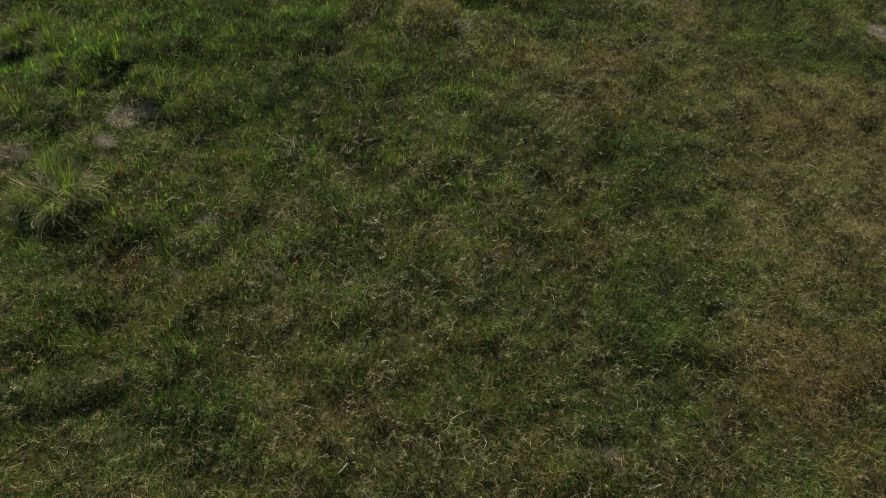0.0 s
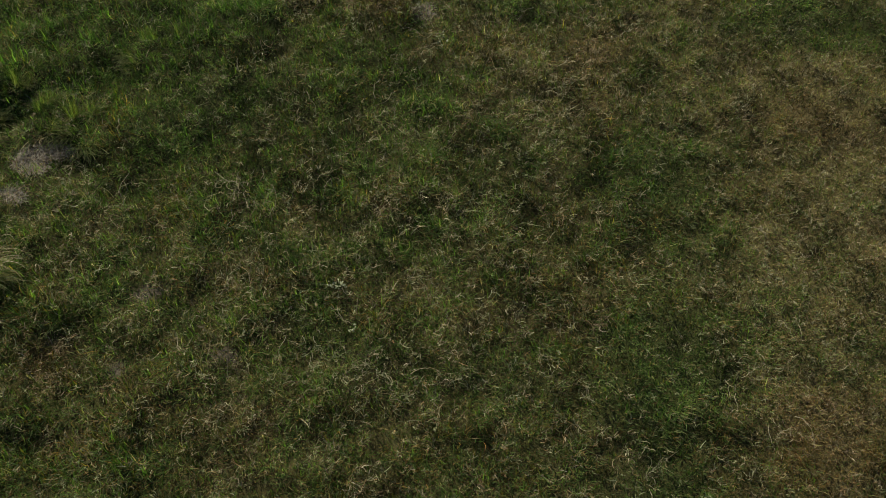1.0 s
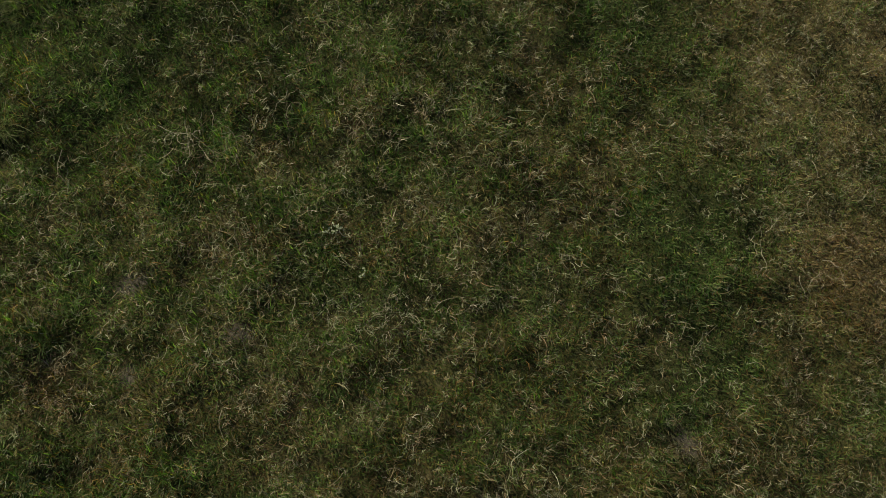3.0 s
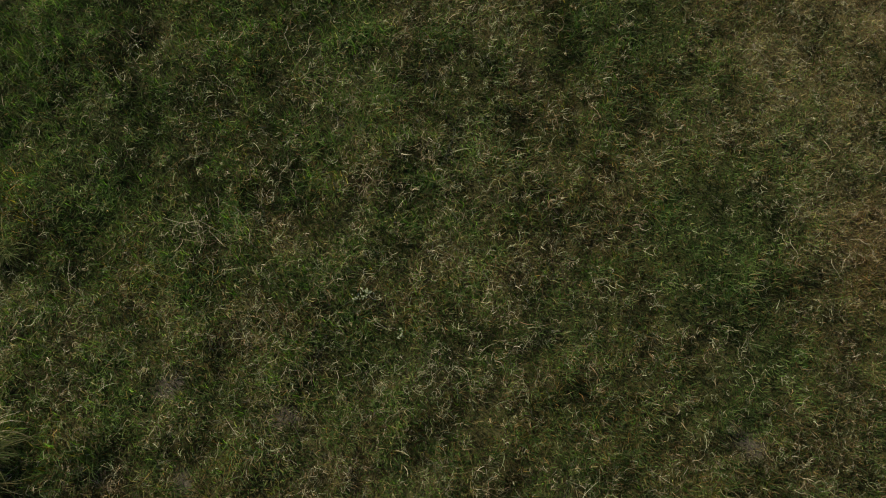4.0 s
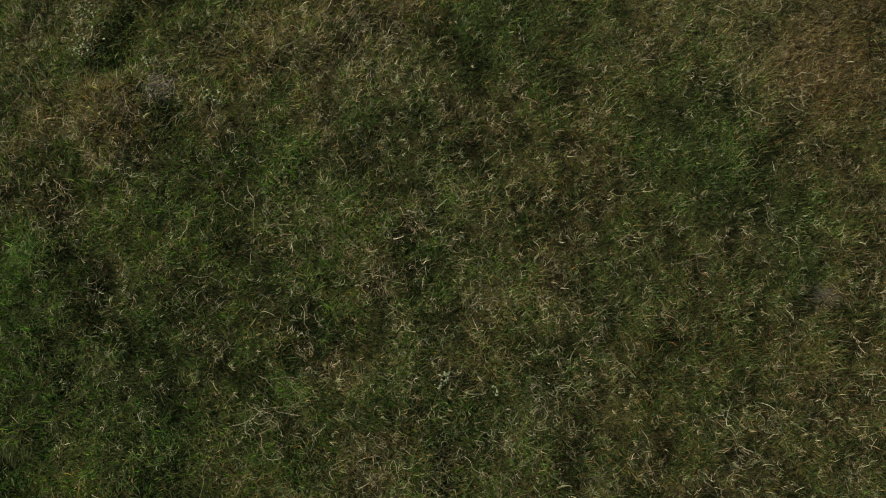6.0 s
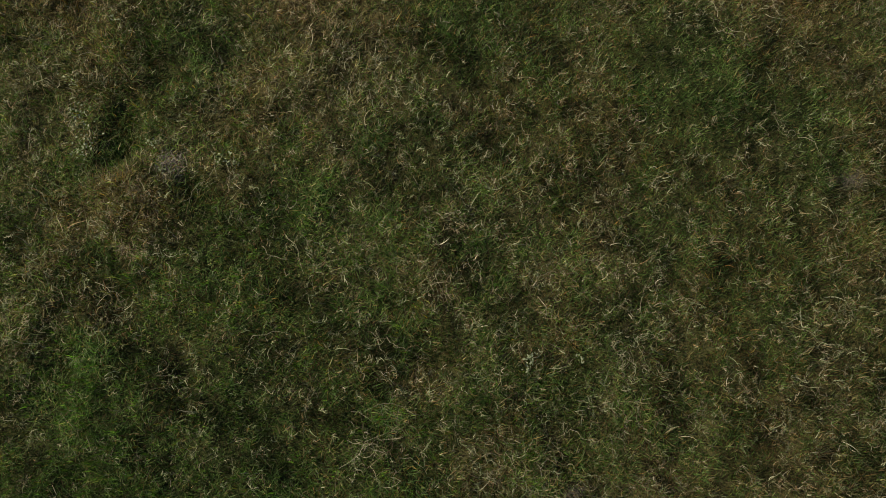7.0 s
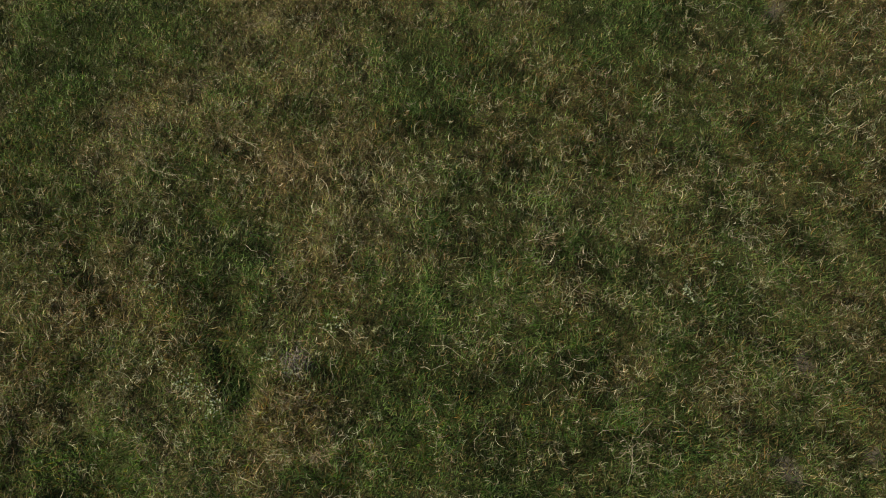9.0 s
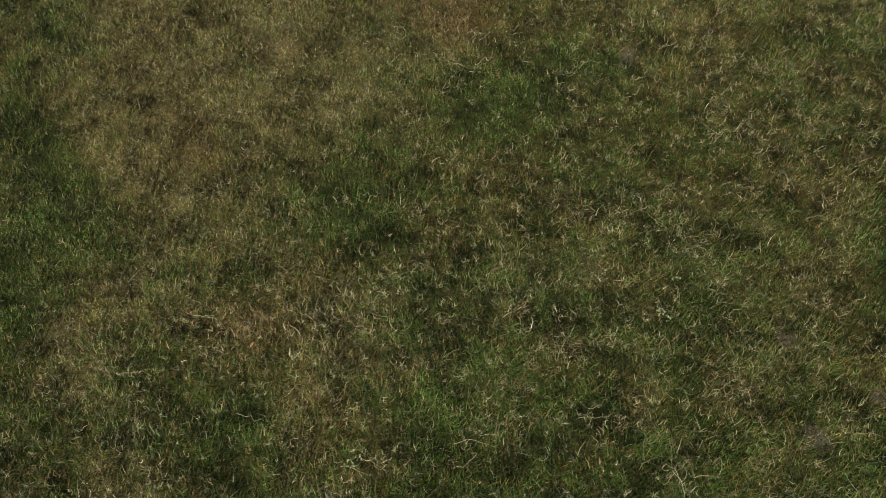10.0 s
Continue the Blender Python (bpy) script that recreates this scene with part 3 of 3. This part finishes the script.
for n, (x, y, reach, tall) in enumerate([(0.25, 13.88, 0.36, 0.15), (-0.2, 13.92, 0.32, 0.14), (-4.45, 7.8, 0.36, 0.16), (5.9, 6.4, 0.4, 0.13), (-6.55, 9.8, 0.35, 0.25), (-4.15, 12.3, 0.32, 0.14)]):
    withered_clump(130 + n, x, y, reach, tall)
for n, (x, y) in enumerate([(-1.99, 8.74), (-3.82, 8.86), (-4.07, 9.21), (-3.15, 9.07), (-0.94, 8.42), (-0.5, 10.99), (-1.06, 11.73), (0.95, 10.05), (-0.77, 8.93), (2.63, 14.4),
                            (1.85, 15.75), (3.23, 13.1), (2.99, 12.16), (3.8, 14.35), (2.49, 16.11), (-3.1, 7.91), (1.27, 8.29), (1.43, 9.48)]):
    withered_clump(160 + n, x, y, 0.10 + 0.02 * (n % 4), 0.11 + 0.01 * (n % 3))


def straw_tuft(seed, x, y, reach, turn, red):
    """A bunch of bleached blades combed over to one side."""
    rng = np.random.default_rng(seed)
    count = int(12 + 90 * reach) if reach < 0.3 else int(170 * reach)
    a = radians(turn) + rng.normal(0, 1.2 if reach < 0.3 else 0.4, count)
    loose, flat = (0.8, 0.5) if reach < 0.3 else (0.4, 0.0)
    root = np.stack([rng.normal(0, reach * loose, count), rng.normal(0, reach * loose, count), rng.uniform(0.02, 0.06, count)], 1)
    verts, faces, rows = ribbons(root, a, reach * rng.uniform(0.6, 1.6, count), rng.uniform(0.5, 1.0, count) + (flat or 0.3), rng.uniform(0.3, 1.0, count) - 0.6 * flat,
                                 rng.normal(0, 1.5 if flat else 0.6, count), rng.uniform(0.003, 0.006, count) + (0 if flat else 0.0015), 5)
    me = mesh_of("dead_foliage", verts, faces, STRAW, dry=np.repeat(rng.uniform(0.4, 1.0, count), rows), red=np.repeat(rng.uniform(0.0, red + 0.1, count), rows),
                 tone=np.repeat(rng.uniform(-0.35, 0.15, count) + (0 if flat else 0.2), rows))
    base = new("straw_tuft")
    base.matrix_world = pose(x, y, ground_at(x, y))
    tagged(part("dead_foliage", me, base), kind="stuff")
    return tagged(base, "bleached straw tuft combed flat over the turf", "straw tuft", "straw tufts in the pasture")


for n, row in enumerate([(-5.38, 9.0, 0.36, -28, 0.1), (-5.55, 8.75, 0.3, -80, 0.1), (-5.3, 9.2, 0.3, -5, 0.1), (-5.95, 9.0, 0.3, 160, 0.1), (-1.64, 8.25, 0.15, -20, 0.2), (0.02, 10.15, 0.2, -110, 0.1), (0.0, 9.88, 0.14, -80, 0.1), (-1.95, 8.75, 0.16, 60, 0.6),
                         (-2.15, 10.25, 0.2, -60, 0.1), (-1.85, 10.05, 0.18, 20, 0.1), (3.3, 12.75, 0.16, 140, 0.6), (-2.35, 7.75, 0.16, 200, 0.4), (-5.95, 11.65, 0.2, 70, 0.1)]):
    straw_tuft(190 + n, *row)


def bark_material(name, dark, light):
    m, t, p = shader(name)
    where = t.nodes.new("ShaderNodeNewGeometry").outputs["Position"]
    grain = node(t, "ShaderNodeTexNoise", Scale=90.0, Detail=3.0)
    t.links.new(where, grain.inputs["Vector"])
    t.links.new(ramp(t, grain.outputs[0], [(0.3, dark), (0.7, light)]), p.inputs["Base Color"])
    p.inputs["Roughness"].default_value = 0.7
    return m


PALE_STALK = bark_material("bleached stalk", (0.26, 0.23, 0.16), (0.50, 0.46, 0.35))
GREY_LEAF = bark_material("pale leaf", (0.12, 0.15, 0.085), (0.28, 0.31, 0.21))
GREEN_STEM = bark_material("green stem", (0.05, 0.08, 0.02), (0.10, 0.13, 0.04))


def tube(lines):
    """Round tapering tubes along polylines: each a list of points and the radius at its start."""
    verts, quads = [], []
    for points, radius in lines:
        first = len(verts)
        for k, p in enumerate(points):
            r = radius * (1 - 0.65 * k / (len(points) - 1))
            ahead = (points[min(k + 1, len(points) - 1)] - points[max(k - 1, 0)]).normalized()
            side = ahead.cross(Vector((0, 0, 1))).normalized()
            up = side.cross(ahead)
            verts += [p + r * (math.cos(q) * side + math.sin(q) * up) for q in (0, 1.257, 2.513, 3.770, 5.027)]
        for k in range(len(points) - 1):
            quads += [[first + 5 * k + j, first + 5 * k + (j + 1) % 5, first + 5 * k + 5 + (j + 1) % 5, first + 5 * k + 5 + j] for j in range(5)]
    return np.array(verts), [np.array(quads)]


def sweep(rng, length, bend, lift):
    """A bent line along x, over that length, that rises and comes down."""
    out = []
    for k in range(7):
        s = k / 6
        out.append(Vector((length * s, length * math.sin(radians(bend)) * s * (1 - s) + 0.035 * length * rng.normal(), lift + 0.03 * math.sin(3.1 * s) + 0.012 * rng.normal())))
    return out


def stalk(seed, x, y, turn, length, bend, forked):
    rng = np.random.default_rng(seed)
    main = sweep(rng, length, bend, 0.06)
    lines = [(main, 0.0027)]
    if forked:
        for at, way in ((2, 38), (4, -32)):
            c, s = math.cos(radians(way)), math.sin(radians(way))
            side = sweep(rng, length * 0.38, -bend, 0)
            lines.append(([main[at] + Vector((c * p.x - s * p.y, s * p.x + c * p.y, p.z)) for p in side], 0.002))
    me = mesh_of("dry_stalk", *tube(lines), PALE_STALK)
    ob = new("dry_stalk", me)
    ob.matrix_world = pose(x, y, ground_at(x, y), 0, 0, turn)
    return tagged(ob, "forked bleached dry stalk lying on the grass" if forked else "thin bleached dry stalk lying on the grass", "dry stalk", "dry stalks on the grass")


STALKS_EAST = [
    (4.47, 7.19, 40, 0.31, -25, 1), (4.3, 7.19, -96, 0.29, -25, 1), (4.34, 7.01, -105, 0.38, 20, 0), (5.04, 6.67, -68, 0.43, 35, 1),
    (4.73, 6.65, -61, 0.13, -40, 0), (4.92, 6.51, -144, 0.26, -40, 0), (5.13, 7.97, -62, 0.27, 35, 0), (5.39, 7.91, -103, 0.26, 20, 0),
    (5.75, 7.25, 29, 0.23, -25, 0), (4.68, 6.56, -92, 0.27, -25, 0), (5.05, 9.39, -38, 0.29, 35, 0), (5.71, 9.0, -99, 0.20, 35, 0),
    (3.07, 5.85, -120, 0.39, 35, 0), (3.6, 5.25, -159, 0.34, -25, 0), (4.0, 13.16, -157, 0.52, 35, 1),
]
STALKS_MIDDLE = [
    (-0.69, 8.33, -48, 0.15, -25, 0), (0.59, 7.97, 42, 0.25, -25, 0), (-1.94, 8.23, -7, 0.24, 35, 0), (-0.67, 8.4, -51, 0.35, -40, 0),
    (-1.29, 8.0, -92, 0.48, -40, 0), (-0.92, 8.09, -42, 0.13, -25, 0), (-0.33, 9.99, -42, 0.12, -40, 0), (1.0, 13.18, -156, 0.37, 20, 1),
    (0.61, 13.16, 166, 0.38, -40, 1), (0.51, 13.84, -16, 0.18, 20, 0), (0.56, 13.67, -117, 0.13, 35, 0),
]
STALKS_WEST = [
    (-2.08, 10.58, -104, 0.44, 35, 0), (-2.45, 10.54, -41, 0.85, 35, 1), (-2.13, 9.93, -101, 0.38, 35, 0), (-1.55, 9.98, -95, 0.22, -25, 0),
    (-3.85, 11.54, -89, 0.39, 20, 0), (-3.59, 10.58, -98, 0.44, -40, 1), (-4.33, 11.91, -21, 0.31, -40, 0), (-2.41, 9.01, 163, 0.30, -25, 0),
]
STALKS_NORTH = [
    (-1.26, 14.7, 148, 0.42, 20, 0), (-1.2, 14.45, -107, 0.37, -25, 0), (-0.97, 14.08, -107, 0.45, 20, 1), (-0.2, 14.29, -123, 0.38, 20, 0),
    (-0.72, 13.06, 17, 0.17, -25, 0), (-1.23, 12.06, -64, 0.48, 35, 0), (0.88, 12.95, -157, 0.25, 20, 1), (1.5, 12.63, -112, 0.32, -25, 0),
    (-1.5, 13.97, -112, 0.35, 20, 0), (-0.19, 16.74, -92, 0.61, 20, 0), (-0.17, 14.39, -119, 0.33, -20, 0), (-0.52, 13.3, -149, 0.2, 35, 1),
    (1.8, 15.19, -68, 0.25, 20, 0), (4.03, 14.36, -123, 0.42, -25, 1),
]
STALKS_CENTRE = [
    (-0.76, 10.43, -103, 0.36, -30, 0), (-1.72, 10.62, -106, 0.27, 20, 0), (-1.68, 10.48, -73, 0.52, 25, 0), (-0.74, 10.62, -124, 0.45, -25, 0),
    (0.74, 15.5, -164, 0.33, 20, 0), (0.37, 13.89, -118, 0.33, -20, 0), (-1.09, 12.54, -52, 0.34, 35, 1), (-1.76, 8.72, -142, 0.29, 20, 0),
    (2.41, 11.73, -158, 0.42, -25, 0), (0.19, 12.0, -139, 0.57, 20, 0), (-2.43, 6.99, -98, 0.43, -25, 0), (-3.47, 8.35, -143, 0.32, 20, 0),
    (-0.12, 11.86, 78, 0.39, 25, 1), (2.48, 13.61, -153, 0.39, -20, 0), (2.89, 12.07, 168, 0.31, 20, 0),
]
for n, row in enumerate(STALKS_EAST + STALKS_MIDDLE + STALKS_WEST + STALKS_NORTH + STALKS_CENTRE):
    stalk(200 + n, *row)


def leaf_mesh(length, width):
    """One oval leaf, cupped along its middle rib."""
    verts, quads = [], []
    for k in range(5):
        s = k / 4
        w = 0.5 * width * math.sin(math.pi * (0.08 + 0.88 * s))
        z = 0.25 * length * s * (1 - s)
        verts += [(length * s, -w, z + 0.3 * w), (length * s, 0, z), (length * s, w, z + 0.3 * w)]
    for k in range(4):
        quads += [[3 * k + j, 3 * k + j + 1, 3 * k + j + 4, 3 * k + j + 3] for j in (0, 1)]
    return mesh_of("leaf", np.array(verts), [np.array(quads)], GREY_LEAF)


LEAVES = [leaf_mesh(0.040, 0.022), leaf_mesh(0.030, 0.018), leaf_mesh(0.021, 0.014)]


def weed(seed, x, y, turn, length, leaves, upright):
    """A weed with pale leaves along a stem, standing up or trailing over the grass."""
    rng = np.random.default_rng(seed)
    base = new("weed")
    base.matrix_world = pose(x, y, ground_at(x, y), 0, 0, turn)
    line = [Vector((length * s, 0.15 * length * math.sin(4 * s), 0.05 + upright * s + 0.02 * math.sin(5 * s))) for s in (0, 0.2, 0.4, 0.6, 0.8, 1)]
    line[0].z = -0.01
    part("stem", mesh_of("stem", *tube([(line, 0.004)]), GREEN_STEM), base, "thin green stem")
    spray = 0.03 if leaves < 30 else 0.075
    for k in range(leaves):
        s = rng.uniform(0.1, 1)
        i = min(4, int(s * 5))
        p = line[i].lerp(line[i + 1], s * 5 - i)
        ob = part("leaf", LEAVES[rng.integers(0, 3)], base)
        ob.matrix_local = pose(p.x + spray * rng.normal(), p.y + spray * rng.normal(), p.z + 0.008 * rng.uniform(), rng.normal(0, 18), rng.normal(-5, 18), rng.uniform(0, 360))
    return tagged(base, "small pale-leaved weed growing among the grass" if upright > 0.04 else "trailing pale-leaved weed lying over the grass", "weed", "weeds in the pasture")


for n, row in enumerate([
        (-0.64, 8.62, 40, 0.10, 24, 0.08), (-0.70, 8.68, 200, 0.06, 12, 0.06), (1.40, 15.30, -60, 0.40, 34, 0.03), (1.14, 15.08, -130, 0.35, 42, 0.03),
        (0.84, 14.82, -170, 0.30, 40, 0.03), (0.90, 14.02, -80, 0.16, 14, 0.04), (0.70, 13.78, 200, 0.24, 18, 0.03), (0.95, 13.14, -100, 0.25, 16, 0.05),
        (2.38, 14.88, 30, 0.08, 8, 0.05), (-0.5, 8.05, 10, 0.08, 9, 0.05)]):
    weed(300 + n, *row)


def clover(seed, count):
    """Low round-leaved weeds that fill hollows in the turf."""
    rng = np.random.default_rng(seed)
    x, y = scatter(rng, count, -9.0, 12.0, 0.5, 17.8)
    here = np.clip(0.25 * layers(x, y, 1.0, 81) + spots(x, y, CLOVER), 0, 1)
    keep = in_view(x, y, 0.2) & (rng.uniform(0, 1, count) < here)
    x, y = x[keep], y[keep]
    k = len(x)
    a, r = rng.uniform(0, 6.28, k), rng.uniform(0.006, 0.013, k)
    z = hill(x, y) + rng.uniform(0.05, 0.12, k)
    tilt, sway = rng.normal(0, 0.35, k), rng.normal(0, 0.35, k)
    ring = []
    for q in np.arange(6) * math.pi / 3:
        dx, dy = r * np.cos(a + q), r * np.sin(a + q)
        ring.append(np.stack([x + dx, y + dy, z + tilt * dx + sway * dy], 1))
    verts = np.stack(ring, 1).reshape(-1, 3)
    base = (np.arange(k) * 6)[:, None]
    me = mesh_of("clover", verts, [base + np.array([[0, 1, 2, 3]]), base + np.array([[0, 3, 4, 5]])], LEAF, False,
                 dry=np.repeat(rng.uniform(0, 0.35, k), 6), red=np.repeat(rng.uniform(0, 0.2, k), 6))
    return tagged(new("clover", me), "low round-leaved olive green weeds among grass", "clover", kind="stuff")


# the last two patches also darken deep hollows, leaf colour standing in for shade
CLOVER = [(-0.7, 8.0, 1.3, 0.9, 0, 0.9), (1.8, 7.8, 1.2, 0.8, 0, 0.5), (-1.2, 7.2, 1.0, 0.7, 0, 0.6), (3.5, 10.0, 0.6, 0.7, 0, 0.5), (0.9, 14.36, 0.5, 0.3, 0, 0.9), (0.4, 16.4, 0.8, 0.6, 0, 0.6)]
clover(4, 60000)
